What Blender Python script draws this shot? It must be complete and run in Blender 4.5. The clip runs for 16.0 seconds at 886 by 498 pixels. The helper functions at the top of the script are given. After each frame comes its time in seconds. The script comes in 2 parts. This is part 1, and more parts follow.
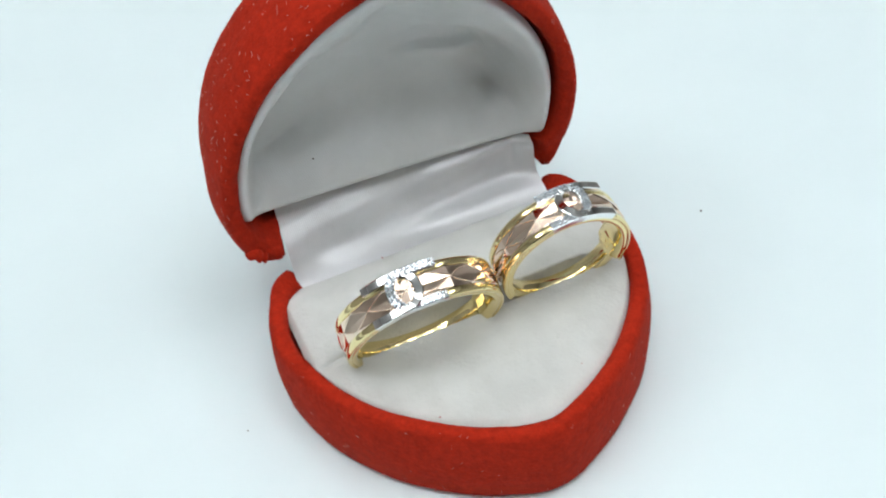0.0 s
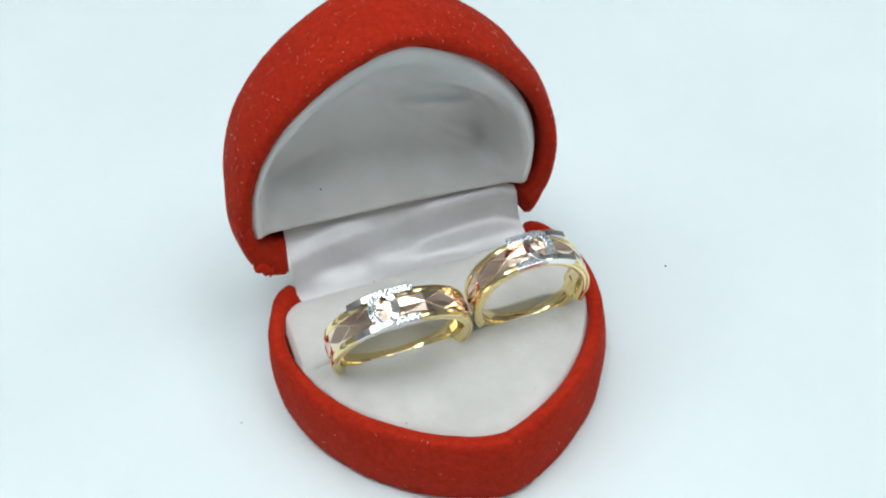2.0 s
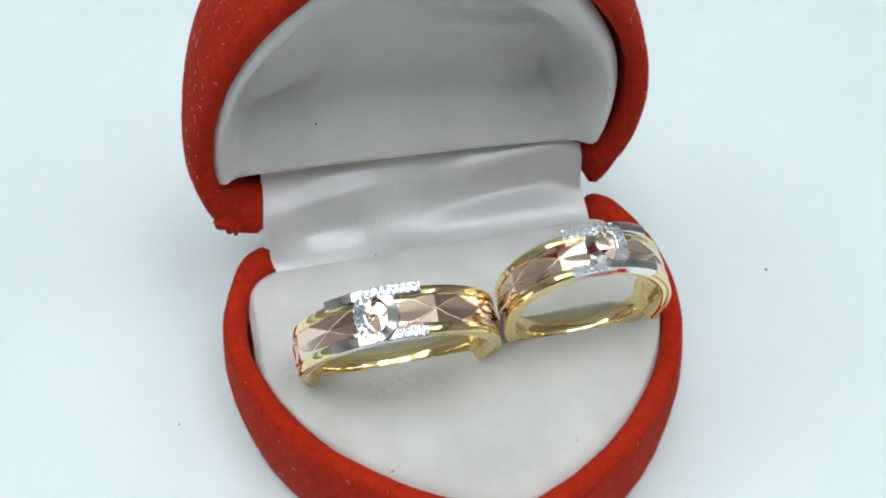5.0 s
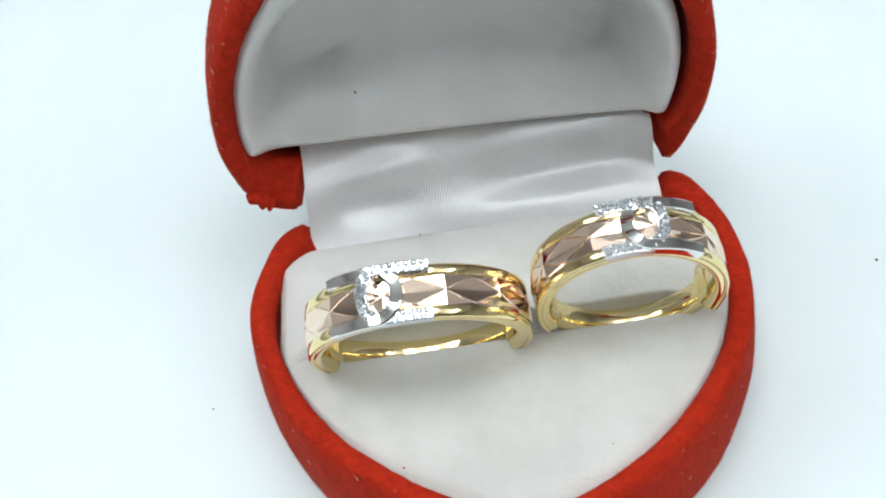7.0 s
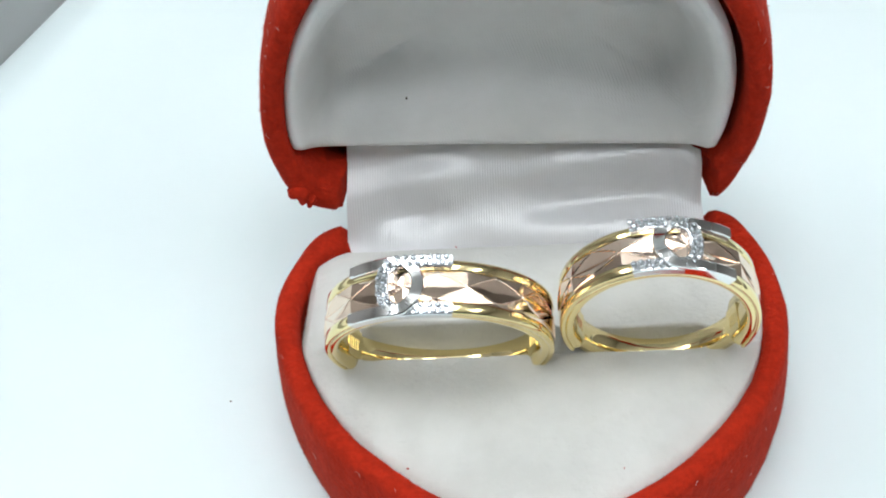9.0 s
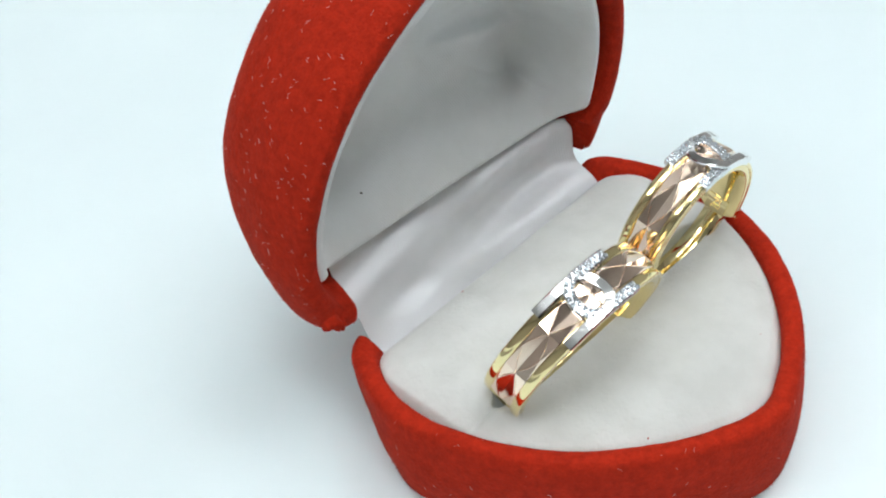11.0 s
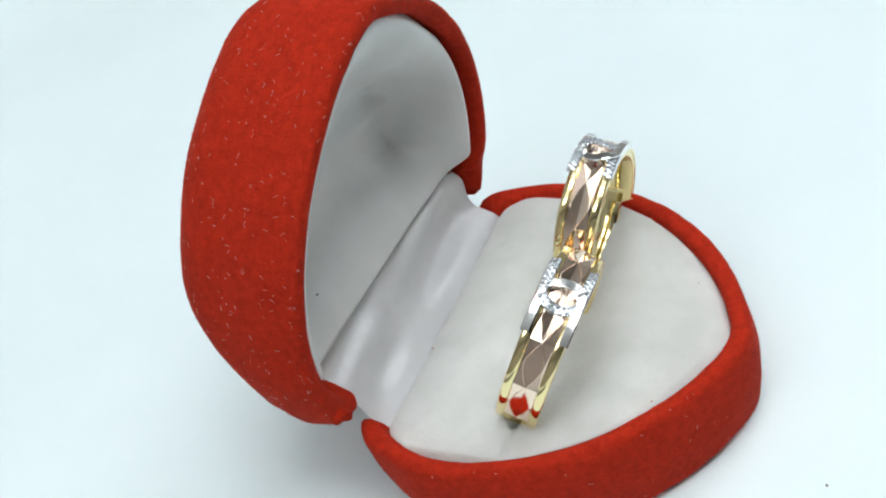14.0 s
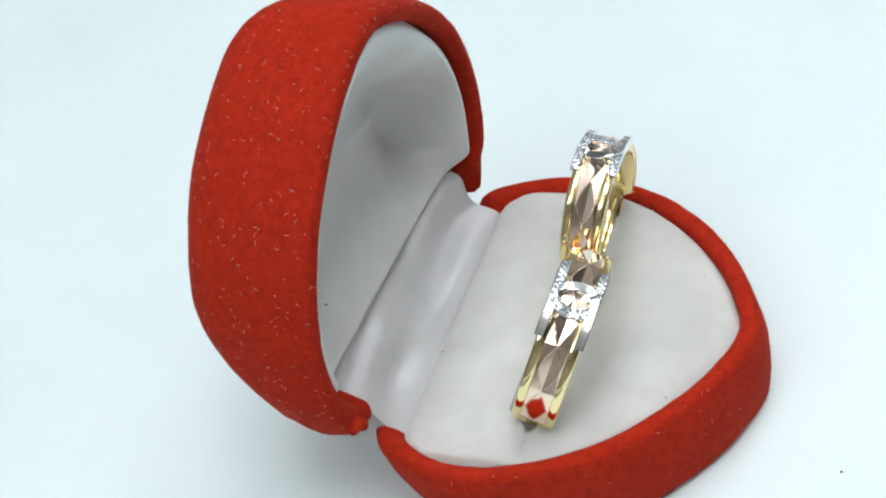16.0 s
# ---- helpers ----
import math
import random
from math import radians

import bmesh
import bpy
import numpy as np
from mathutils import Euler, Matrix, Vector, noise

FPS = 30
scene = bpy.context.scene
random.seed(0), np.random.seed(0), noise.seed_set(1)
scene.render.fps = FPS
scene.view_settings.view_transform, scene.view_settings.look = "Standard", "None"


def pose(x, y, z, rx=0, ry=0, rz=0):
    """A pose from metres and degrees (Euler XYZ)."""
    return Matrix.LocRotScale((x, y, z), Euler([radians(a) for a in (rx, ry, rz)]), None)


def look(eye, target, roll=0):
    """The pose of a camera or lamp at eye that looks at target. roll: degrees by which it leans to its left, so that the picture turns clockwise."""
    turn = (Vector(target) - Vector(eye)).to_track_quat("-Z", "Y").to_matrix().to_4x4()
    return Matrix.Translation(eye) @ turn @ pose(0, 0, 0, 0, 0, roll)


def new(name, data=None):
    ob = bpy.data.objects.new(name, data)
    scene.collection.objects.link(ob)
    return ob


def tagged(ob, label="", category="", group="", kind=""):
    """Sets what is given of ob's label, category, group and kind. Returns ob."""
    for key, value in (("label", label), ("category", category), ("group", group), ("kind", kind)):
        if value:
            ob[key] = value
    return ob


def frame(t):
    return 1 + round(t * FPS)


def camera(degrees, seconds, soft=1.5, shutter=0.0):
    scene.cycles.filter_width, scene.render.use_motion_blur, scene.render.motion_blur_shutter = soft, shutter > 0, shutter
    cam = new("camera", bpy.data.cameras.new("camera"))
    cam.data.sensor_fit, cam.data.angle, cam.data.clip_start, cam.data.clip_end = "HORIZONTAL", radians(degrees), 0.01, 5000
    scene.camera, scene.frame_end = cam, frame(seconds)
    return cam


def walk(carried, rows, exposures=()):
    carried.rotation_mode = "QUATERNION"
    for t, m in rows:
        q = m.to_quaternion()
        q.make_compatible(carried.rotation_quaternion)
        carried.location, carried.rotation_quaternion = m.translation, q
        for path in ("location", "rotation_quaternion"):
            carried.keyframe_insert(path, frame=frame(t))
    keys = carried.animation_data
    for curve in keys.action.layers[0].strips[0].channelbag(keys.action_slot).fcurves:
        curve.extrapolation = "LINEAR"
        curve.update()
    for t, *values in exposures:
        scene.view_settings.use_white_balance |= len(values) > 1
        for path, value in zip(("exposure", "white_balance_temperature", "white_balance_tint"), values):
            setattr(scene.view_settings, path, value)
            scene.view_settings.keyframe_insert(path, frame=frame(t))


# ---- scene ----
cam = camera(40.91, 16.0, soft=2.0)
# eye and a point 0.1 m ahead, in metres, and the roll in degrees
PATH = [
    (0, (-0.03944, -0.12357, 0.13781), (-0.01685, -0.05601, 0.06764), -7.55),
    (0.5, (-0.04022, -0.12380, 0.13979), (-0.01469, -0.05723, 0.06967), -5.41),
    (1, (-0.03831, -0.12906, 0.14280), (-0.01589, -0.06073, 0.07332), -5.79),
    (1.5, (-0.03805, -0.13686, 0.14965), (-0.01689, -0.06658, 0.08174), -5.31),
    (2, (-0.03796, -0.14306, 0.15275), (-0.01690, -0.07251, 0.08508), -3.73),
    (2.5, (-0.03496, -0.15295, 0.16033), (-0.01710, -0.08051, 0.09374), -2.15),
    (3, (-0.02959, -0.15929, 0.16695), (-0.01473, -0.08628, 0.10024), 0.41),
    (3.5, (-0.02681, -0.14398, 0.15609), (-0.00950, -0.07350, 0.08729), 1.70),
    (4, (-0.02527, -0.11478, 0.13839), (-0.00787, -0.04785, 0.06615), 1.24),
    (6.5, (-0.01371, -0.09607, 0.11668), (-0.00730, -0.02938, 0.04244), -5.83),
    (7, (-0.00417, -0.09679, 0.11191), (-0.00530, -0.02816, 0.03919), -9.20),
    (7.5, (0.00379, -0.09538, 0.10919), (-0.00170, -0.02628, 0.03711), -10.54),
    (8, (0.00938, -0.09944, 0.10875), (0.00197, -0.02722, 0.03999), -8.73),
    (8.5, (0.00623, -0.09970, 0.10897), (-0.00035, -0.02735, 0.04025), -7.06),
    (9, (-0.00090, -0.10155, 0.10495), (-0.00729, -0.02783, 0.03770), -5.86),
    (11.3, (-0.08780, -0.07765, 0.11789), (-0.03309, -0.02592, 0.05208), -6.88),
    (11.5, (-0.09131, -0.07756, 0.11903), (-0.03418, -0.02549, 0.05559), -7.84),
    (12, (-0.10185, -0.07838, 0.11948), (-0.04146, -0.02644, 0.05901), -11.36),
    (12.5, (-0.10670, -0.08050, 0.12118), (-0.04295, -0.03059, 0.06249), -14.61),
    (13, (-0.11020, -0.08157, 0.12549), (-0.04590, -0.03173, 0.06734), -17.30),
    (13.5, (-0.10447, -0.07642, 0.12328), (-0.04242, -0.02871, 0.06104), -17.40),
    (14, (-0.10004, -0.07214, 0.12300), (-0.03634, -0.02759, 0.06009), -19.06),
    (14.5, (-0.09891, -0.07013, 0.12374), (-0.03461, -0.02743, 0.06016), -20.11),
    (15, (-0.09777, -0.06988, 0.12304), (-0.03361, -0.02819, 0.05865), -20.37),
    (15.5, (-0.09814, -0.06889, 0.12551), (-0.03459, -0.02682, 0.06077), -20.72),
    (16, (-0.09817, -0.06804, 0.12731), (-0.03556, -0.02558, 0.06192), -21.08),
]
walk(cam, [(t, look(eye, target, roll)) for t, eye, target, roll in PATH],
     exposures=[(0, -0.13), (2.5, -0.13), (4.2, -0.3), (6.3, 0.02), (9.2, 0.02), (11.3, -0.03), (16, -0.07)])

# ---------------------------------------------------------------- measures
MM = 0.001
Z0 = 12.8                       # height of the cushion's back edge over the table, mm
RIM = 1.23                      # rim of the base over that edge
LID = Matrix.Translation((-1.69, 2.44, Z0 + 4.14)) @ pose(0, 0, 0, 97.37 - 180, 0, 0) @ pose(0, 0, 0, 0, 1.12, 2.24)


# ---------------------------------------------------------------- light
world = bpy.data.worlds.new("room_light")
scene.world = world
world.use_nodes = True
world.node_tree.nodes["Background"].inputs[0].default_value = (0.80, 0.88, 0.95, 1)
world.node_tree.nodes["Background"].inputs[1].default_value = 0.1


def added_lamp(x, y, z, sx, sy, power):
    data = bpy.data.lights.new("added_lamp", "AREA")
    data.shape, data.size, data.size_y, data.energy = "RECTANGLE", sx, sy, power
    data.color = (0.89, 0.98, 1.02)
    ob = new("added_lamp", data)
    ob.location = (x, y, z)
    return ob


# long panels assumed under the ceiling, unseen, placed for the rings' highlights: x, y, width, length
LAMPS = [(-0.30, -0.45, 0.46, 1.3), (0.45, -0.45, 0.40, 1.3), (-1.15, 0.35, 0.40, 1.2), (1.4, -0.6, 0.28, 1.2)]
# the left ones are stronger, so that shade falls to the right
for lx, ly, lw, ll in LAMPS:
    added_lamp(lx, ly, 1.59, lw, ll, 2.52 if lx < 0 else 0.92)


# ---------------------------------------------------------------- materials
def mat(name, color, rough=0.5, metal=0.0, **more):
    m = bpy.data.materials.new(name)
    m.use_nodes = True
    b = m.node_tree.nodes["Principled BSDF"]
    b.inputs["Base Color"].default_value = (*color, 1)
    b.inputs["Roughness"].default_value = rough
    b.inputs["Metallic"].default_value = metal
    for key, value in more.items():
        b.inputs[key.replace("_", " ")].default_value = value
    return m


def node(m, kind, **values):
    n = m.node_tree.nodes.new(kind)
    for key, value in values.items():
        n.inputs[key.replace("_", " ")].default_value = value
    return n


def coords(m):
    return node(m, "ShaderNodeTexCoord").outputs["Object"]


def noise_tex(m, scale, detail=3.0, rough=0.55):
    n = node(m, "ShaderNodeTexNoise", Scale=scale, Detail=detail, Roughness=rough)
    m.node_tree.links.new(coords(m), n.inputs["Vector"])
    return n.outputs["Fac"]


def vary(m, fac, colors, spots=(0.35, 0.65)):
    """Colour of m from fac through a ramp."""
    ramp = node(m, "ShaderNodeValToRGB")
    for element, place, color in zip(ramp.color_ramp.elements, spots, colors):
        element.position, element.color = place, (*color, 1)
    m.node_tree.links.new(fac, ramp.inputs["Fac"])
    m.node_tree.links.new(ramp.outputs["Color"], m.node_tree.nodes["Principled BSDF"].inputs["Base Color"])
    return ramp


def relief(m, fac, strength, depth):
    bump = node(m, "ShaderNodeBump", Strength=strength, Distance=depth)
    m.node_tree.links.new(fac, bump.inputs["Height"])
    b = m.node_tree.nodes["Principled BSDF"].inputs["Normal"]
    if b.is_linked:
        m.node_tree.links.new(b.links[0].from_socket, bump.inputs["Normal"])
    m.node_tree.links.new(bump.outputs["Normal"], b)


RED = mat("red_velvet", (0.50, 0.022, 0.010), 0.9, Specular_IOR_Level=0.15, Sheen_Weight=0.06, Sheen_Roughness=0.4, Sheen_Tint=(1.0, 0.25, 0.15, 1))
vary(RED, noise_tex(RED, 900, 6, 0.75), ((0.32, 0.015, 0.004), (0.49, 0.025, 0.007)))
relief(RED, noise_tex(RED, 2600, 2), 0.5, 0.0003)
relief(RED, noise_tex(RED, 260, 4, 0.7), 0.35, 0.0005)
WHITE_PLUSH = mat("white_plush", (0.80, 0.80, 0.77), 0.95, Sheen_Weight=0.3)
vary(WHITE_PLUSH, noise_tex(WHITE_PLUSH, 160, 4), ((0.575, 0.575, 0.545), (0.645, 0.645, 0.615)))
relief(WHITE_PLUSH, noise_tex(WHITE_PLUSH, 1800, 3), 0.5, 0.0002)
SATIN = mat("white_satin", (0.68, 0.68, 0.70), 0.33, IOR=2.0, Sheen_Weight=0.15)
LINING = mat("satin_lining", (0.76, 0.76, 0.76), 0.36, IOR=1.8, Sheen_Weight=0.2)


def weave(m, scale, amount, turns, wander):
    """Fine threads."""
    for turn in turns:
        spin = node(m, "ShaderNodeMapping")
        spin.inputs["Rotation"].default_value = (turn, turn * 0.4, turn)
        wave = node(m, "ShaderNodeTexWave", Scale=scale, Distortion=wander, Detail=1.0, Detail_Scale=0.5)
        m.node_tree.links.new(coords(m), spin.inputs["Vector"])
        m.node_tree.links.new(spin.outputs["Vector"], wave.inputs["Vector"])
        relief(m, wave.outputs["Fac"], amount, 0.00006)


weave(SATIN, 1050, 0.35, (0.03,), 0.8)
weave(LINING, 1050, 0.2, (0.55, -0.55), 0.8)
for satin in (SATIN, LINING):
    relief(satin, noise_tex(satin, 420, 2), 0.16, 0.0002)
    relief(satin, noise_tex(satin, 120, 3, 0.5), 0.45, 0.0008)
vary(SATIN, noise_tex(SATIN, 110, 3), ((0.63, 0.63, 0.645), (0.70, 0.70, 0.72)))
vary(LINING, noise_tex(LINING, 90, 4), ((0.65, 0.655, 0.65), (0.73, 0.735, 0.735)))
TABLE = mat("white_tabletop", (0.79, 0.89, 0.90), 0.35)
vary(TABLE, noise_tex(TABLE, 14, 4), ((0.772, 0.872, 0.886), (0.805, 0.905, 0.914)))
relief(TABLE, noise_tex(TABLE, 700, 3), 0.06, 0.0002)
YELLOW = mat("yellow_gold", (0.94, 0.79, 0.42), 0.07, 1.0)
ROSE = mat("rose_gold", (0.97, 0.77, 0.62), 0.07, 1.0)
SILVER = mat("white_gold", (0.90, 0.90, 0.89), 0.06, 1.0)
SETTING = mat("white_gold_setting", (0.76, 0.78, 0.80), 0.2, 1.0)
STONE = mat("clear_stone", (0.90, 0.96, 1.0), 0.02, 0.0, Transmission_Weight=0.75, IOR=2.1)
GREY = mat("grey_plastic", (0.42, 0.43, 0.43), 0.5)
PALE = mat("pale_plastic", (0.66, 0.70, 0.71), 0.45)
DARK = mat("dark_plastic", (0.06, 0.06, 0.06), 0.5)
# pale, to lift the mid-tones that the gold facets reflect
WALL = mat("wall_paint", (0.62, 0.60, 0.58), 0.8)
# near black, put behind the camera for dark reflections in the gold
REFLECTED_DARK = mat("reflected_dark", (0.10, 0.09, 0.082), 0.8)
CEIL = mat("ceiling_paint", (0.85, 0.86, 0.86), 0.8)
FLOOR = mat("floor_tile", (0.34, 0.32, 0.30), 0.5)
FRAME = mat("lamp_frame", (0.7, 0.7, 0.7), 0.4)
# glow of the assumed panels; it also lights the ceiling above them
GLOW = mat("added_lamp_diffuser", (0.9, 0.9, 0.9), 0.5, Emission_Color=(0.93, 0.97, 1, 1), Emission_Strength=5.0)
DIRT = mat("dirt", (0.10, 0.08, 0.06), 0.9)
LINT = mat("lint", (0.75, 0.62, 0.56), 0.9)


# ---------------------------------------------------------------- mesh helpers
def mesh_from(name, verts, faces, material, smooth=True):
    me = bpy.data.meshes.new(name)
    me.from_pydata(verts, [], faces)
    me.materials.append(material)
    if smooth:
        me.shade_smooth()
    me.update()
    return me


def part(name, me, parent=None, label=""):
    ob = new(name, me)
    ob.parent = parent
    return tagged(ob, label)


def empty(name, m=None):
    ob = new(name)
    ob.empty_display_size = 0.01
    if m is not None:
        ob.matrix_basis = m
    return ob


def box_bm(bm, x0, y0, z0, x1, y1, z1, bevel=0.0):
    made = bmesh.ops.create_cube(bm, size=1.0, matrix=Matrix.LocRotScale(((x0 + x1) / 2, (y0 + y1) / 2, (z0 + z1) / 2), None, (x1 - x0, y1 - y0, z1 - z0)))
    if bevel:
        edges = list({e for v in made["verts"] for e in v.link_edges})
        bmesh.ops.bevel(bm, geom=edges, offset=bevel, segments=3, affect="EDGES", profile=0.5)


def box_mesh(name, x0, y0, z0, x1, y1, z1, material, bevel=0.0):
    bm = bmesh.new()
    box_bm(bm, x0, y0, z0, x1, y1, z1, bevel)
    me = bpy.data.meshes.new(name)
    bm.to_mesh(me)
    bm.free()
    me.materials.append(material)
    return me


def loft(loops, closed=True, cap_first=False, cap_last=False):
    """Vertices and faces of a skin over loops of equal length."""
    n, verts, faces = len(loops[0]), [p for loop in loops for p in loop], []
    for a in range(len(loops) - 1):
        for b in range(n if closed else n - 1):
            c = (b + 1) % n
            faces.append((a * n + b, a * n + c, (a + 1) * n + c, (a + 1) * n + b))
    if cap_first:
        faces.append(tuple(range(n - 1, -1, -1)))
    if cap_last:
        faces.append(tuple((len(loops) - 1) * n + b for b in range(n)))
    return verts, faces


# ---------------------------------------------------------------- the heart's outline
# half of its inner edge, mm: across, and from the hinge to the front
HALF = [(0, -0.8), (10, -0.8), (18.5, -0.8), (21.6, -0.1), (23.5, 1.9), (24.5, 5.0), (24.9, 8.6), (24.9, 12.5), (24.2, 16.9),
        (22.9, 20.9), (21.0, 24.5), (18.8, 27.7), (16.3, 30.4), (13.5, 32.9), (10.5, 35.1), (7.2, 37.0), (3.8, 38.6), (1.2, 39.4), (0, 39.5)]
LIP = 2.1                       # thickness of the rim


def catmull(points, steps):
    out = []
    for k in range(1, len(points) - 2):
        p0, p1, p2, p3 = (np.array(points[k + d], float) for d in (-1, 0, 1, 2))
        for s in range(steps):
            t = s / steps
            out.append(0.5 * (2 * p1 + (p2 - p0) * t + (2 * p0 - 5 * p1 + 4 * p2 - p3) * t * t + (3 * p1 - p0 - 3 * p2 + p3) * t ** 3))
    return out


def heart_outline(count=240):
    right = HALF
    left = [(-x - 1.0 * math.exp(-((v - 8) / 9) ** 2), v) for x, v in reversed(HALF[1:-1])]
    loop = right + left
    fine = np.array(catmull([loop[-1]] + loop + loop[:2], 14))
    fine = np.vstack([fine, fine[:1]])
    run = np.r_[0, np.cumsum(np.hypot(*np.diff(fine, axis=0).T))]
    s = np.linspace(0, run[-1], count, endpoint=False)
    inner = np.stack([np.interp(s, run, fine[:, 0]), np.interp(s, run, fine[:, 1])], 1)
    d = np.roll(inner, -1, 0) - np.roll(inner, 1, 0)
    return inner + LIP * np.stack([d[:, 1], -d[:, 0]], 1) / np.hypot(d[:, 0], d[:, 1])[:, None]


OUT = heart_outline()
_d = np.roll(OUT, -1, 0) - np.roll(OUT, 1, 0)
NORMAL = np.stack([_d[:, 1], -_d[:, 0]], 1) / np.hypot(_d[:, 0], _d[:, 1])[:, None]   # outward


def inset(d):
    p = OUT - NORMAL * d
    for _ in range(int(max(0, d) * 3)):
        p = p * 0.5 + (np.roll(p, 1, 0) + np.roll(p, -1, 0)) * 0.25
    return p


def base_place(u, v, w):
    """Base: w mm below the rim."""
    return (u * MM, -v * MM, (Z0 + RIM - w) * MM)


def lid_place(u, v, w):
    """Lid: v mm as on the base, w mm into it from its rim's plane."""
    near = max(0.0, -u) * smooth(0, 12, v)
    p = LID @ Vector((u + 0.04 * near, -(v + 3.0), w))
    p.y += 0.035 * near
    return tuple(p * MM)


def smooth(a, b, x):
    t = min(1, max(0, (x - a) / (b - a)))
    return t * t * (3 - 2 * t)


def rough(p, size, amount):
    return amount * noise.noise(Vector(p) * (1.0 / size))


def shell(name, place, depth, round_far, bulge, cut, drop=0.0, trim=0.0, mid=0.0, slim=0.0, draft=0.0):
    """A velvet shell: inner wall, lip, outer wall, rounded far edge and far face."""
    profile = [(2.6, 9.0), (2.6, 3.0), (2.55, 0.9), (2.2, 0.25), (1.5, 0.0), (0.8, 0.05), (0.25, 0.45), (0.0, 1.2)]
    for k in range(1, 8):
        f = k / 8
        profile.append((-bulge * math.sin(math.pi * f), 1.2 + (depth - round_far - 1.2) * f))
    for k in range(0, 10):
        a = math.radians(10 * k)
        profile.append((round_far * (1 - math.cos(a)), depth - round_far + round_far * math.sin(a)))
    profile += [(round_far + 3, depth + 0.1), (round_far + 7, depth + 0.2)]
    loops = []
    for off, w in profile:
        pts = inset(off)
        loop = []
        for (u, v), (nu, nv) in zip(pts, NORMAL):
            r = rough((u, v, w * 1.3), 6.0, 0.16) + rough((u, v, w), 1.6, 0.07)
            v -= drop * smooth(2.5, -1.5, v)
            wide = w * (1 - slim * smooth(16, -2, v))
            lean = draft * max(0.0, w) / depth * smooth(12, -3, v)
            u, v = u * (1 - 0.025 * lean), v + lean
            hinge = smooth(21.5, 20.5, abs(u - mid)) * smooth(1.2, 0.2, v)
            loop.append(place(u + nu * r, v + nv * r, max(wide, cut * hinge, trim * smooth(5, 0.5, v) * smooth(15, 18, u)) + rough((u + 40, v, w), 5.0, 0.08)))
        loops.append(loop)
    v, f = loft(loops, cap_last=True)
    return mesh_from(name, v, f, RED)


# ---------------------------------------------------------------- the room
def plain_wall(name, *span, material=WALL, label, category):
    ob = new(name, box_mesh(name, *span, material))
    return tagged(ob, label, category, kind="structure")


# an unseen shell added round the table, toned for reflections and fill
plain_wall("floor", -2.5, -2.5, -0.85, 2.5, 2.5, -0.75, material=FLOOR, label="unseen plain brown-grey floor, added below the table", category="floor")
plain_wall("ceiling", -2.5, -2.5, 1.86, 2.5, 2.5, 1.96, material=CEIL, label="unseen plain white ceiling, added over the table", category="ceiling")
plain_wall("wall_north", -2.5, 2.5, -0.75, 2.5, 2.6, 1.86, label="unseen plain wall, pale to brighten the rings' reflections", category="wall")
# unseen; stands in for whoever is dark behind the camera
plain_wall("wall_south", -2.5, -2.6, -0.75, 2.5, -2.5, 1.86, material=REFLECTED_DARK, label="unseen wall, darkened to give the rings black reflections", category="wall")
plain_wall("wall_east", 2.5, -2.5, -0.75, 2.6, 2.5, 1.86, label="unseen plain wall, pale to brighten the rings' reflections", category="wall")
plain_wall("wall_west", -2.6, -2.5, -0.75, -2.5, 2.5, 1.86, label="unseen plain wall, pale to brighten the rings' reflections", category="wall")
# bodies of the added panels, out of view
for lx, ly, lw, ll in LAMPS:
    lamp = tagged(empty("added_panel", pose(lx, ly, 1.62)), "unseen long white light panel, added to light the table and rings", "lamp", group="ceiling lights")
    hw, hl = lw / 2, ll / 2
    bm = bmesh.new()
    for a in ((-hw - 0.02, -hl - 0.02, -0.025, hw + 0.02, -hl, 0), (-hw - 0.02, hl, -0.025, hw + 0.02, hl + 0.02, 0),
              (-hw - 0.02, -hl, -0.025, -hw, hl, 0), (hw, -hl, -0.025, hw + 0.02, hl, 0)):
        box_bm(bm, *a)
    me = bpy.data.meshes.new("frame")
    bm.to_mesh(me)
    bm.free()
    me.materials.append(FRAME)
    for hy in (-hl * 0.8, hl * 0.8):
        part("hanger", box_mesh("hanger", -0.004, hy - 0.004, 0, 0.004, hy + 0.004, 0.24, FRAME), lamp)
    part("frame", me, lamp)
    part("diffuser", box_mesh("diffuser", -hw, -hl, -0.012, hw, hl, -0.002, GLOW), lamp, "glowing white diffuser of the added panel")

table = tagged(empty("table", pose(0.1, 0.1, 0)), "white table with a smooth glossy top", "table")
part("tabletop", box_mesh("tabletop", -0.8, -0.5, -0.03, 0.8, 0.5, 0, TABLE, 0.003), table)
for sx in (-0.74, 0.74):
    for sy in (-0.44, 0.44):
        part("leg", box_mesh("leg", sx - 0.025, sy - 0.025, -0.75, sx + 0.025, sy + 0.025, -0.03, FRAME, 0.003), table)

# ---------------------------------------------------------------- the ring box
ring_box = tagged(empty("ring_box"), "open heart-shaped red velvet ring box with a white satin lining", "ring box")
base = part("base", shell("base", base_place, Z0 + RIM, 2.0, 0.5, 2.6, 1.3, draft=2.6), ring_box, "red velvet lower half")
lid = part("lid", shell("lid", lid_place, 20.5, 10.0, 0.6, 6.8, 2.0, 0.8, 1.7, 0.27), ring_box, "raised red velvet lid")


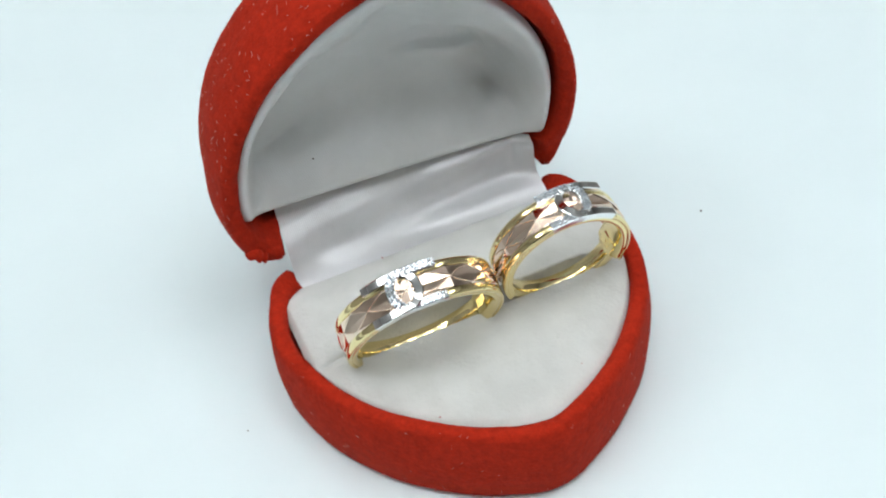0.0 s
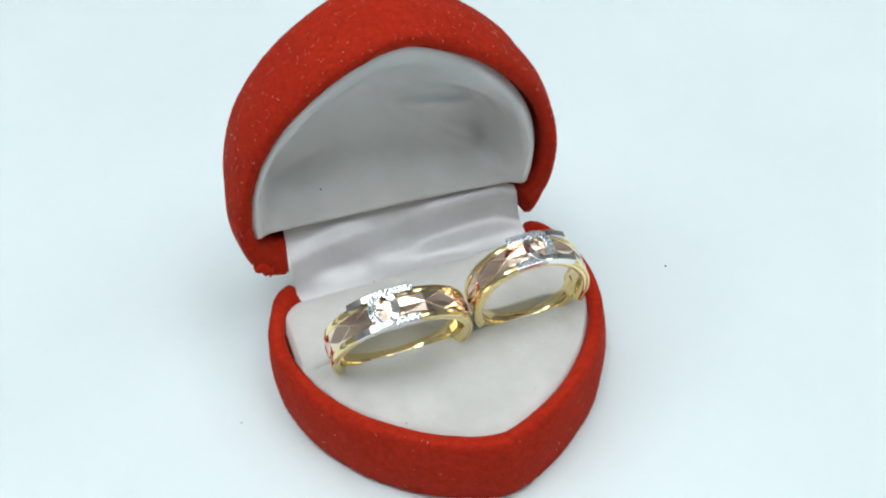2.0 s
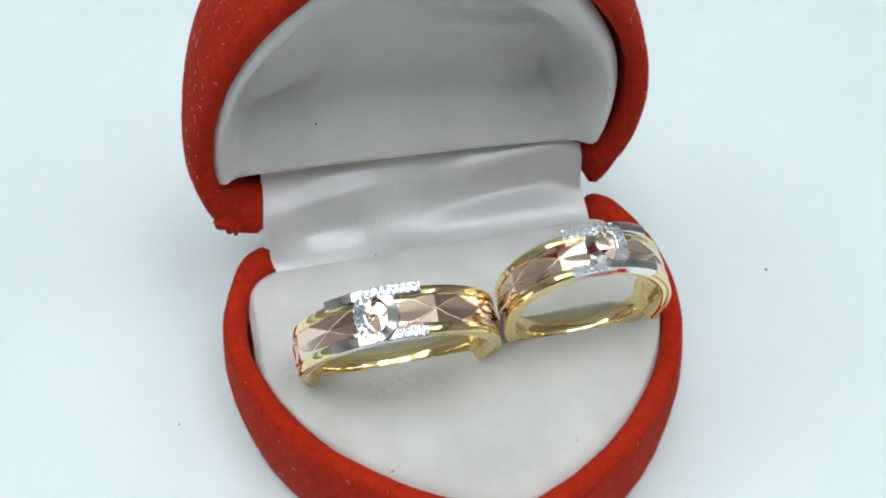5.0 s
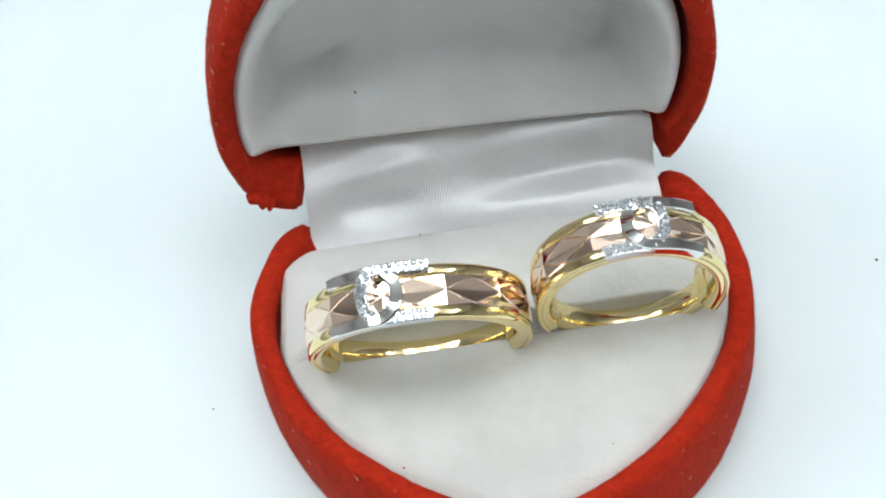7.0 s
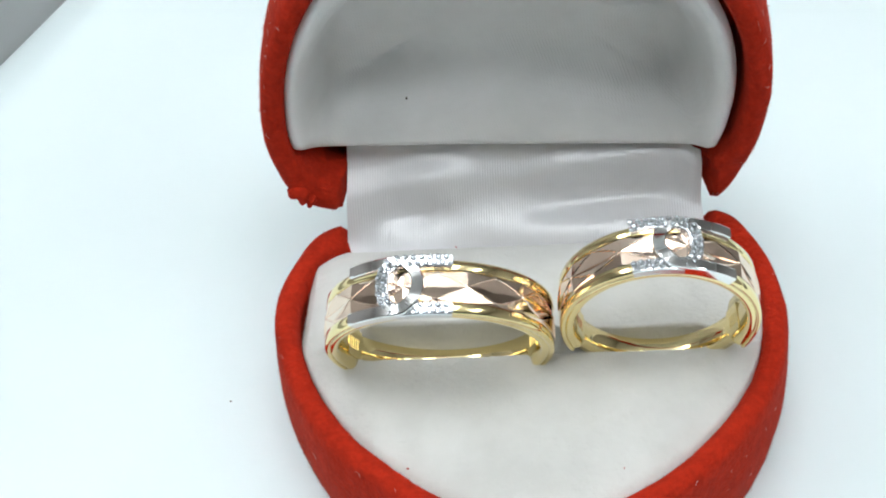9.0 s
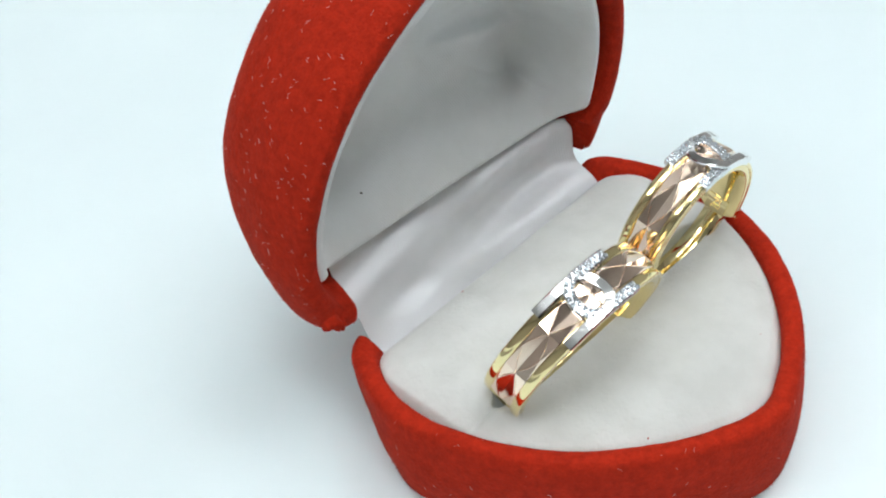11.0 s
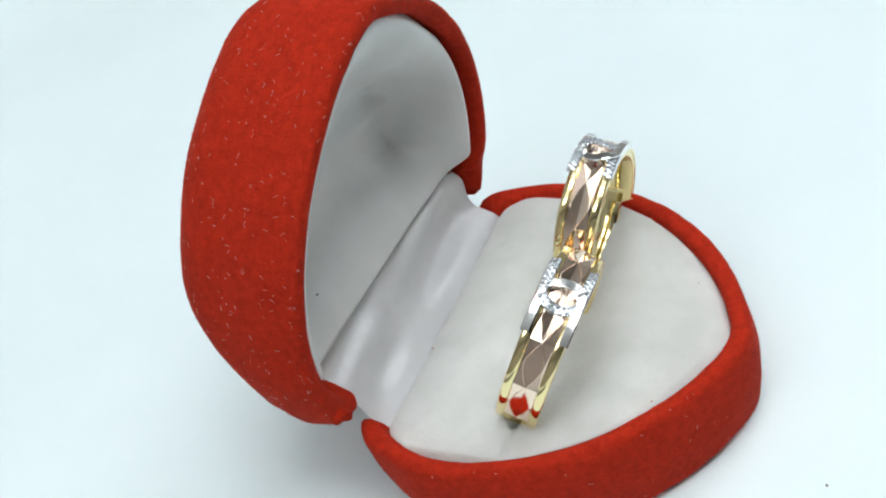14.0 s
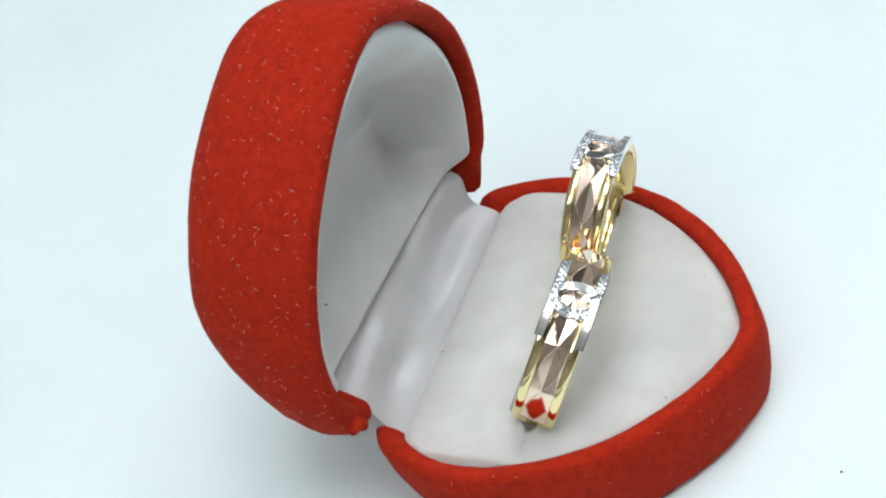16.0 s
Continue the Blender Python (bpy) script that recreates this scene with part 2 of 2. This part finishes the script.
def cushion():
    edge = inset(2.3)
    fine = [tuple(p) for p in edge]
    cols, rows = 180, 90
    verts, faces = [], []
    xmax = max(p[0] for p in fine) - 0.02
    for c in range(cols + 1):
        x = xmax * math.sin(math.pi * (c / cols - 0.5))
        cross = []
        for (xa, va), (xb, vb) in zip(fine, fine[1:] + fine[:1]):
            if (xa - x) * (xb - x) <= 0 and xa != xb:
                cross.append(va + (vb - va) * (x - xa) / (xb - xa))
        v0, v1 = max(-0.3, min(cross)), max(cross)
        # the slit: its back and front edge, closer together behind the smaller ring and at the ends
        back = 14.0 + 1.7 * smooth(1.0, 3.5, x)
        ends = smooth(-19.8, -17.0, x) * smooth(19.6, 17.0, x)
        g = 0.5 + ((18.8 - back) / 2 - 0.5) * ends
        vs = min(max(17.2 + ((18.8 + back) / 2 - 17.2) * ends, v0 + (v1 - v0) * 0.25), v1 - (v1 - v0) * 0.25)
        bottom = 4.4 - 2.4 * smooth(1.0, 3.5, x)
        deep = smooth(-20.0, -19.4, x) * smooth(19.8, 19.2, x)
        for r in range(rows + 1):
            f = r / rows
            if f < 0.36:
                v = v0 + (vs - g - v0) * math.sin(f / 0.36 * math.pi / 2)
            elif f < 0.5:
                v = vs - g + 2 * g * (f - 0.36) / 0.14
            else:
                v = vs + g + (v1 - vs - g) * (1 - math.cos((f - 0.5) / 0.5 * math.pi / 2))
            d = min(v - v0 + 0.3, v1 - v, (xmax - abs(x)) * 1.5 + 0.2)
            z = 2.6 * smooth(-3, 10, d) - 0.4 - 1.3 * (1 - smooth(-0.4, 1.6, d)) + rough((x, v, 3), 4.0, 0.12) + rough((x, v, 8), 1.2, 0.04)
            # the plush sinks along the rings and opens to a slit, which closes to a seam at its ends
            z -= 0.6 * math.exp(-((v - 17.5) / 5.0) ** 2) * smooth(22, 16, abs(x))
            z -= (z + bottom) * deep * smooth(g + 0.2, g - 0.3, abs(v - vs))
            # a pressed crease in the plush
            along = ((x - 4.0) * 6.6 + (31.0 - v) * 5.0) / 68.6
            z += 0.22 * math.exp(-((((x - 4.0) * 5.0 - (31.0 - v) * 6.6) / 8.28) / 0.4) ** 2) * smooth(-0.05, 0.2, along) * smooth(1.05, 0.8, along)
            z -= 0.4 * math.exp(-((v - 17.2 + 0.1 * (abs(x) - 19)) / 0.3) ** 2) * (1 - deep) * smooth(24, 22.5, abs(x))
            verts.append((x * MM, -v * MM, (Z0 + z) * MM))
    n = rows + 1
    for c in range(cols):
        for r in range(rows):
            faces.append((c * n + r, c * n + r + 1, (c + 1) * n + r + 1, (c + 1) * n + r))
    return mesh_from("cushion", verts, faces, WHITE_PLUSH)


pad = part("cushion", cushion(), ring_box, "white plush cushion with a slit")


def lining():
    edge = inset(2.2)
    low, c = -0.2, np.array([0.0, 19.0])
    ds = [0, 0.5, 1.1, 1.8, 2.6, 3.4, 4.3, 5.3, 6.5, 8]
    loops = []
    for d in ds + [-0.5, -0.62, -0.74, -0.84, -0.92]:
        loop = []
        for u, v in edge:
            v = low + math.log1p(math.exp((v - low) / 1.6)) * 1.6 if v < 12 else v
            b = np.array([u - 1.2 * smooth(6, 18, u), v])
            down = 1 - smooth(low, low + 4.5, v)
            e = 1.5 + 4.2 * down
            way = c - b
            far = np.hypot(*way)
            q = d / far if d >= 0 else max(-d, 8.2 / far - 0.05 * d)
            p = b + way * q
            dist = q * far
            w = e + 0.9 * max(0, 1 - dist / 0.8) ** 2 - 0.6 * math.exp(-((dist - 1.4) / 0.9) ** 2)
            w += (11.0 - e) * smooth(1.6, 6.0 + 6 * down + 8 * smooth(14, 34, v), dist) + 0.9 * smooth(6, 20, dist)
            # folds run from the corners and along the padding's foot
            w += rough((p[0], p[1], 1), 8.0, 0.7) * smooth(1, 6, dist) + rough((p[0] * 0.4, p[1], 5), 2.0, 0.28) * smooth(0.5, 4, dist)
            w += 0.9 * math.exp(-((p[0] - 17.0 + 0.25 * (p[1] - 10)) / 1.0) ** 2) * smooth(4, 9, p[1]) * smooth(28, 16, p[1])
            w -= 0.7 * math.exp(-((p[0] - 15.0 + 0.3 * (p[1] - 10)) / 1.1) ** 2) * smooth(6, 11, p[1]) * smooth(26, 16, p[1])
            w += 0.8 * math.exp(-((p[0] + 17.0 - 0.2 * (p[1] - 10)) / 1.2) ** 2) * smooth(4, 9, p[1]) * smooth(30, 18, p[1])
            w -= 0.7 * math.exp(-((p[1] - 17.0 + 0.16 * (p[0] - 8)) / 1.2) ** 2) * smooth(3, 9, dist) * smooth(1, 8, p[0])
            w += 0.5 * math.exp(-((p[1] - 19.6 + 0.16 * (p[0] - 8)) / 1.4) ** 2) * smooth(3, 9, dist) * smooth(1, 8, p[0])
            w -= 0.5 * smooth(19, 23, p[1] + 0.014 * p[0] ** 2) * smooth(3, 9, dist)
            loop.append(lid_place(p[0], p[1], w))
        loops.append(loop)
    v, f = loft(loops, cap_last=True)
    return mesh_from("lining", v, f, LINING)


padding = part("lining", lining(), lid, "padded white satin lining")


def ribbon():
    rows, cols, verts, faces = 44, 150, [], []
    for r in range(rows + 1):
        f = r / rows
        for c in range(cols + 1):
            g = -1 + 2 * c / cols
            x = -0.4 * (1 - f) - 0.6 * f + g * ((21.0 if g > 0 else 20.65) - 0.5 * f)
            low = Vector((x, 0.1, Z0 - 1.7))
            top = Vector(lid_place(x + 1.69, 0.8, 6.9 - 2.6 * smooth(16.5, 20.3, x))) / MM
            p = low.lerp(top, f)
            bow = math.sin(math.pi * f)
            n = Vector((0, -0.75, 0.65))
            h = -0.9 * bow + 0.95 * bow * math.sin(f * 6.5 + 0.07 * x + 0.3)
            h += 1.9 * math.exp(-((x + 11 - 5 * (f - 0.5)) / 5.5) ** 2 - ((f - 0.66) / 0.17) ** 2)
            h -= 1.6 * math.exp(-((x + 13) / 5.0) ** 2 - ((f - 0.36) / 0.15) ** 2)
            h += 1.5 * math.exp(-((x - 8) / 11.0) ** 2 - ((f - 0.66 - 0.010 * x) / 0.13) ** 2)
            h -= 0.9 * math.exp(-((x - 6) / 9.0) ** 2 - ((f - 0.34 - 0.008 * x) / 0.13) ** 2)
            h += rough((x * 0.25 + 3, f * 4, 2), 2.2, 0.4) * bow
            q = (p + n * h) * MM
            verts.append(tuple(q))
    n = cols + 1
    for r in range(rows):
        for c in range(cols):
            faces.append((r * n + c, r * n + c + 1, (r + 1) * n + c + 1, (r + 1) * n + c))
    return mesh_from("hinge_ribbon", verts, faces, SATIN)


part("hinge_ribbon", ribbon(), ring_box, "shiny white satin hinge ribbon")


# ---------------------------------------------------------------- the rings
HALF_W = 2.65
size = {"outer": 11.35}         # outer radius of the ring at work, mm


def ring_pt(phi, w, h):
    """phi in degrees from the top towards +x, w across towards the front, h over the outer radius, mm."""
    a, r = math.radians(phi), size["outer"] + h
    return (r * math.sin(a) * MM, -w * MM, r * math.cos(a) * MM)


def lozenge(p):
    """One pitch of the middle band, p degrees long: a lozenge of two flat-cut facets and the flats beside it."""
    edge, half = 1.5, p / 2
    spots = [(-half, 0, 0.10), (half, 0, 0.10), (0, 1.25, 0.02), (0, -1.25, 0.02), (-half, edge, -0.03), (half, edge, -0.03),
             (-half, -edge, -0.03), (half, -edge, -0.03), (0, edge, -0.1), (0, -edge, -0.1)]
    faces = [(0, 1, 2), (0, 3, 1), (0, 2, 4), (4, 2, 8), (8, 2, 5), (1, 5, 2), (0, 6, 3), (6, 9, 3), (9, 7, 3), (1, 3, 7)]
    return mesh_from("lozenge", [ring_pt(*q) for q in spots], faces, ROSE, False)


def ridge(p):
    """The thin raised line round a lozenge, bowed like the sides of a leaf."""
    half, steps, loops = p / 2, 7, []
    corners = [(-half, 0, 0.10), (0, 1.25, 0.02), (half, 0, 0.10), (0, -1.25, 0.02)]
    for side in range(4):
        (pa, wa, ha), (pb, wb, hb) = corners[side], corners[(side + 1) % 4]
        for j in range(steps):
            f = j / steps
            bow = 0.15 * math.sin(math.pi * f)
            grow = 1 + bow / max(0.4, math.hypot(wa + (wb - wa) * f, 0.6))
            phi, w, h = (pa + (pb - pa) * f) * (1 + 0.03 * math.sin(math.pi * f)), (wa + (wb - wa) * f) * grow, ha + (hb - ha) * f - 0.04
            loop = []
            for o, up in ((-0.12, -0.1), (-0.06, 0.05), (0.0, 0.08), (0.06, 0.05), (0.12, -0.1)):
                loop.append(ring_pt(phi * (1 + o / (math.radians(half) * size["outer"])), w * (1 + o / 1.25), h + up))
            loops.append(loop)
    loops.append(loops[0])
    v, f = loft(loops, closed=False)
    return mesh_from("ridge", v, f, ROSE)


def link_path(flip, start, turn):
    """A U along the ring: two arms and a round end. Points (phi offset in mm, w)."""
    r, pts = 2.35, []
    for k in range(10):
        pts.append((start + (turn - start) * k / 10, r))
    for k in range(25):
        a = math.pi * k / 24
        pts.append((turn + flip * r * 0.72 * math.sin(a), r * math.cos(a)))
    for k in range(9, -1, -1):
        pts.append((start + (turn - start) * k / 10, -r))
    return pts


def strip(path, width, low, high, lift, mid, name, material):
    """A flat bar with softened edges along a path on the ring."""
    pts, loops = np.array(path), []
    d = np.gradient(pts, axis=0)
    side = np.stack([-d[:, 1], d[:, 0]], 1) / np.hypot(d[:, 0], d[:, 1])[:, None]
    for k, (p, n) in enumerate(zip(pts, side)):
        up = lift(k / (len(pts) - 1))
        loop = []
        for o, h in ((-1, low), (-1, high - 0.2), (-0.9, high - 0.06), (-0.72, high), (0.72, high), (0.9, high - 0.06), (1, high - 0.2), (1, low)):
            q = p + n * o * width / 2
            loop.append(ring_pt(mid + math.degrees(q[0] / size["outer"]), q[1], h + (up if h > low else 0)))
        loops.append(loop)
    v, f = loft(loops, cap_first=True, cap_last=True)
    return mesh_from(name, v, f, material, False)


def stone_mesh():
    verts, faces, n = [], [], 8
    for r, z in ((0.17, 0.2), (0.31, 0.03), (0.02, -0.2)):
        for k in range(n):
            a = 2 * math.pi * (k + (0.5 if r < 0.2 else 0)) / n
            verts.append((r * math.cos(a) * MM, r * math.sin(a) * MM, z * MM))
    faces.append(tuple(range(n)))
    for lo in (0, n):
        for k in range(n):
            j = (k + 1) % n
            faces += [(lo + k, lo + n + k, lo + n + j), (lo + k, lo + n + j, lo + j)]
    return mesh_from("stone", verts, faces, STONE, False)


GEM = stone_mesh()


def gold_ring(x, y, z, outer, lean, turn, mid, side, count, first, stone_arm, plain_arm, label):
    """side: -1 where the stones' round end points to -x; mid: where the links cross, degrees from the top."""
    size["outer"] = outer
    ring = tagged(empty("wedding_ring", pose(x * MM, y * MM, z * MM, lean, 0, turn)), label, "ring", group="pair of wedding rings")
    loops = []
    for phi in range(-180, 181, 2):
        w = HALF_W - 1.3 * smooth(114, 120, abs(phi))     # the shank narrows where it enters the cushion
        up = 0.4 * smooth(112, 117, abs(phi))
        loops.append([ring_pt(phi, q, h) for q, h in ((-w + 0.15, -1.4), (-w, -1.2), (-w, -0.55 + up), (-w * 0.6, -0.45 + up),
                                                     (w * 0.6, -0.45 + up), (w, -0.55 + up), (w, -1.2), (w - 0.15, -1.4), (0, -1.45))])
    v, f = loft(loops)
    part("band", mesh_from("band", v, f, YELLOW), ring, "yellow gold band with a narrower shank")
    for s in (-1, 1):
        section = [(s * 1.5, -0.5), (s * 1.52, -0.09), (s * 1.6, -0.02), (s * 2.46, -0.05), (s * 2.63, -0.2), (s * 2.67, -0.56)][::-s]
        v, f = loft([[ring_pt(phi, q, h) for q, h in section] for phi in range(-116, 117, 2)], cap_first=True, cap_last=True)
        part("rail", mesh_from("rail", v, f, YELLOW), ring, "polished yellow gold edge")
    pitch = 360 / count
    face, line = lozenge(pitch), ridge(pitch)
    for k in range(count):
        phi = first + k * pitch
        if abs((phi + 180) % 360 - 180) < 112:
            cut = part("lozenge", face, ring, "rose gold lozenge of two flat facets")
            cut.matrix_basis = pose(0, 0, 0, 0, phi, 0)
            part("ridge", line, cut)
    for at in (112, 248):
        loops = []
        for k in range(9):
            phi = at - 7 + 14 * k / 8
            loops.append([ring_pt(phi, q, h) for q, h in ((-1.5, -1.3), (-1.45, -1.52), (1.45, -1.52), (1.5, -1.3))])
        v, f = loft(loops, cap_first=True, cap_last=True)
        mark = part("hallmark", mesh_from("hallmark", v, f, YELLOW, False), ring, "stamped plate inside the band")
        for k in range(4):
            a0 = at - 4.5 + 2.6 * k
            v, f = loft([[ring_pt(phi, q, -1.5 - d) for q, d in ((-0.6, 0), (-0.6, 0.06), (0.6, 0.06), (0.6, 0))] for phi in (a0, a0 + 1.2)], cap_first=True, cap_last=True)
            part("stamp", mesh_from("stamp", v, f, YELLOW, False), mark)
    plain = link_path(-side, side * plain_arm, 0.0)
    stones = link_path(side, -side * stone_arm, 0.0)
    part("plain_link", strip(plain, 1.2, -0.3, 0.75, lambda f: 0.4 * math.exp(-((f - 0.38) / 0.1) ** 2) - 0.25 * math.exp(-((f - 0.62) / 0.1) ** 2), mid, "plain_link", SILVER), ring, "polished white gold link")
    setting = part("stone_link", strip(stones, 1.3, -0.3, 0.55, lambda f: 0.35 * math.exp(-((f - 0.62) / 0.1) ** 2), mid, "stone_link", SETTING), ring, "white gold link set with small clear stones")
    pts = np.array(stones)
    run = np.r_[0, np.cumsum(np.hypot(*np.diff(pts, axis=0).T))]
    count = 22
    for row in (-1, 1):
        for k in range(count):
            s = run[-1] * (k + 0.5 + 0.25 * row) / count
            q = np.array([np.interp(s, run, pts[:, 0]), np.interp(s, run, pts[:, 1])])
            q2 = np.array([np.interp(s + 0.1, run, pts[:, 0]), np.interp(s + 0.1, run, pts[:, 1])])
            d = (q2 - q) / max(1e-6, np.hypot(*(q2 - q)))
            q = q + np.array([-d[1], d[0]]) * row * 0.29
            phi, f = mid + math.degrees(q[0] / size["outer"]), s / run[-1]
            up = 0.35 * math.exp(-((f - 0.62) / 0.1) ** 2)
            gem = part("stone", GEM, setting)
            gem.matrix_basis = Matrix.Translation(ring_pt(phi, q[1], 0.58 + up)) @ pose(0, 0, 0, 0, phi, 37 * k)
    return ring


gold_ring(-9.13, -19.55, 19.4, 11.38, 23.5, -1.4, -13.3, -1, 12, -27.0, 4.75, 5.2, "three-tone gold wedding ring standing in the cushion's slit")
gold_ring(12.4, -19.06, 21.12, 9.66, 11.0, -1.6, 7.0, 1, 10, -6.0, 4.15, 5.2, "three-tone gold wedding ring leaning on its pair in the cushion")


# ---------------------------------------------------------------- lint, tufts and dirt
def fibres(name, count, spot, length, radius, material):
    """Short bent hairs; spot gives a place and a normal."""
    verts, faces = [], []
    for _ in range(count):
        p, n = spot()
        a = Vector((random.uniform(-1, 1), random.uniform(-1, 1), random.uniform(-1, 1)))
        a = (a - n * a.dot(n)).normalized()
        b = n.cross(a)
        size, bend = length * random.uniform(0.4, 1.3), random.uniform(-1.5, 1.5)
        base_at = len(verts)
        for k in range(4):
            f = k / 3 - 0.5
            q = p + a * f * size + b * bend * (f * f) * size + n * (0.00006 + 0.00012 * random.random())
            for s_, t_ in ((radius, 0), (-radius * 0.5, radius * 0.9), (-radius * 0.5, -radius * 0.9)):
                verts.append(tuple(q + n * s_ + b * t_))
        for k in range(3):
            for c in range(3):
                d = (c + 1) % 3
                faces.append((base_at + 3 * k + c, base_at + 3 * k + d, base_at + 3 * k + 3 + d, base_at + 3 * k + 3 + c))
    return mesh_from(name, verts, faces, material)


def spot_on(me, keep, facing=1):
    polys = [p for p in me.polygons if keep(p)]

    def spot():
        p = random.choice(polys)
        w = [random.random() for _ in p.vertices]
        t = sum(w)
        q = sum((me.vertices[i].co * (x / t) for i, x in zip(p.vertices, w)), Vector())
        return q, p.normal * facing
    return spot


random.seed(5)
for owner in (base, lid):
    lint = part("lint", fibres("lint", 800 if owner is lid else 170, spot_on(owner.data, lambda p: len(p.vertices) == 4 and 240 * 5 < p.index < 240 * 22, -1 if owner is lid else 1), 0.00055, 0.000012, LINT), owner, "pale lint on the velvet")
    lint["kind"] = "stuff"


def nap(name, count, spot, length, material):
    """Short upright hairs of the pile."""
    verts, faces = [], []
    for _ in range(count):
        p, n = spot()
        lean = Vector((random.uniform(-1, 1), random.uniform(-1, 1), random.uniform(-1, 1))) * 0.7
        tip = p + (n + lean).normalized() * length * random.uniform(0.5, 1.2)
        a = n.orthogonal().normalized() * 0.00002
        b = n.cross(a)
        k = len(verts)
        verts += [tuple(p - n * 0.0001 + a), tuple(p - n * 0.0001 - a * 0.5 + b * 0.87), tuple(p - n * 0.0001 - a * 0.5 - b * 0.87), tuple(tip)]
        faces += [(k, k + 1, k + 3), (k + 1, k + 2, k + 3), (k + 2, k, k + 3)]
    return mesh_from(name, verts, faces, material)


for owner in (base, lid):
    pile = part("velvet_nap", nap("velvet_nap", 16000, spot_on(owner.data, lambda p: len(p.vertices) == 4 and 240 < p.index < 240 * 24, -1 if owner is lid else 1), 0.00032, RED), owner)
    pile["kind"] = "stuff"


cushion_nap = part("plush_nap", nap("plush_nap", 15000, spot_on(pad.data, lambda p: True), 0.00028, WHITE_PLUSH), pad)
cushion_nap["kind"] = "stuff"


def tuft(x, y, z, r):
    bm = bmesh.new()
    bmesh.ops.create_icosphere(bm, subdivisions=3, radius=r)
    for v in bm.verts:
        v.co *= 1 + 0.6 * noise.noise(v.co / r * 0.9 + Vector((x, y, z)) * 300) + 0.25 * noise.noise(v.co / r * 3.0)
        v.co += Vector((x, y, z))
    me = bpy.data.meshes.new("tuft")
    bm.to_mesh(me)
    bm.free()
    me.materials.append(RED)
    me.shade_smooth()
    return me


part("tuft", tuft(-0.0255, 0.0026, 0.0195, 0.0011), lid, "loose clump of red velvet")
part("tuft", tuft(-0.0246, 0.0027, 0.0186, 0.0008), lid, "loose clump of red velvet")


def speck_mesh(name, spots, material):
    bm = bmesh.new()
    for x, y, z, r in spots:
        made = bmesh.ops.create_icosphere(bm, subdivisions=1, radius=r * MM, matrix=Matrix.Translation((x * MM, y * MM, z * MM)))
        for v in made["verts"]:
            v.co += Vector((random.uniform(-1, 1), random.uniform(-1, 1), random.uniform(-0.4, 0.4))) * r * 0.35 * MM
    me = bpy.data.meshes.new(name)
    bm.to_mesh(me)
    bm.free()
    me.materials.append(material)
    return me


dust = new("dust", speck_mesh("dust", [(-10.6, -51.7, 0.05, 0.18), (46.2, -3.8, 0.05, 0.2), (-35.4, -11.4, 0.05, 0.14)], DIRT))
tagged(dust, "a few dark specks of dust on the white tabletop", "dust", kind="stuff")

# red fluff on the cushion and a spot on the lining
fluff = part("fluff", speck_mesh("fluff", [(-12.4, -32.4, Z0 + 1.0, 0.13), (-20.2, -19.6, Z0 + 1.1, 0.1), (-8.1, -1.0, Z0 + 0.6, 0.12), (8, -33.2, Z0 + 1.1, 0.07)], RED), ring_box, "red fluff on the cushion")
fluff["kind"] = "stuff"


place = min((v.co for v in padding.data.vertices), key=lambda co: (co - Vector((-0.0129, 0.0116, 0.0251))).length) / MM
part("spot", speck_mesh("spot", [(*place, 0.17)], DIRT), padding, "small brown spot on the satin")


# ---------------------------------------------------------------- things at the edge of the table
def slab(name, x, y, turn, sx, sy, h, material, label, category, inner):
    """A flat case with rounded corners, a corner of it at x, y; a sunken face on top."""
    ob = tagged(empty(name, pose(x, y, 0, 0, 0, turn)), label, category)
    bm = bmesh.new()
    box_bm(bm, -sx, -sy, 0, 0, 0, h)
    upright = [e for e in bm.edges if abs(e.verts[0].co.z - e.verts[1].co.z) > h * 0.5]
    bmesh.ops.bevel(bm, geom=upright, offset=0.012, segments=6, affect="EDGES", profile=0.5)
    rim = [e for e in bm.edges if min(v.co.z for v in e.verts) > h * 0.9]
    bmesh.ops.bevel(bm, geom=rim, offset=0.003, segments=3, affect="EDGES", profile=0.5)
    me = bpy.data.meshes.new("case")
    bm.to_mesh(me)
    bm.free()
    me.materials.append(material)
    part("case", me, ob)
    part("top_plate", box_mesh("top_plate", -sx + 0.014, -sy + 0.014, h - 0.002, -0.014, -0.014, h + 0.0006, inner, 0.0004), ob)
    return ob


slab("desk_device", -0.0695, 0.118, -16.5, 0.12, 0.16, 0.012, GREY, "grey plastic desk device with rounded corners", "device", PALE)
slab("plastic_tray", 0.150, 0.270, 12.0, 0.16, 0.075, 0.006, PALE, "pale grey plastic tray at the table's edge", "tray", PALE)
slab("phone_case", 0.235, 0.108, 27.0, 0.09, 0.16, 0.008, GREY, "dark grey flat case on the table", "case", DARK)
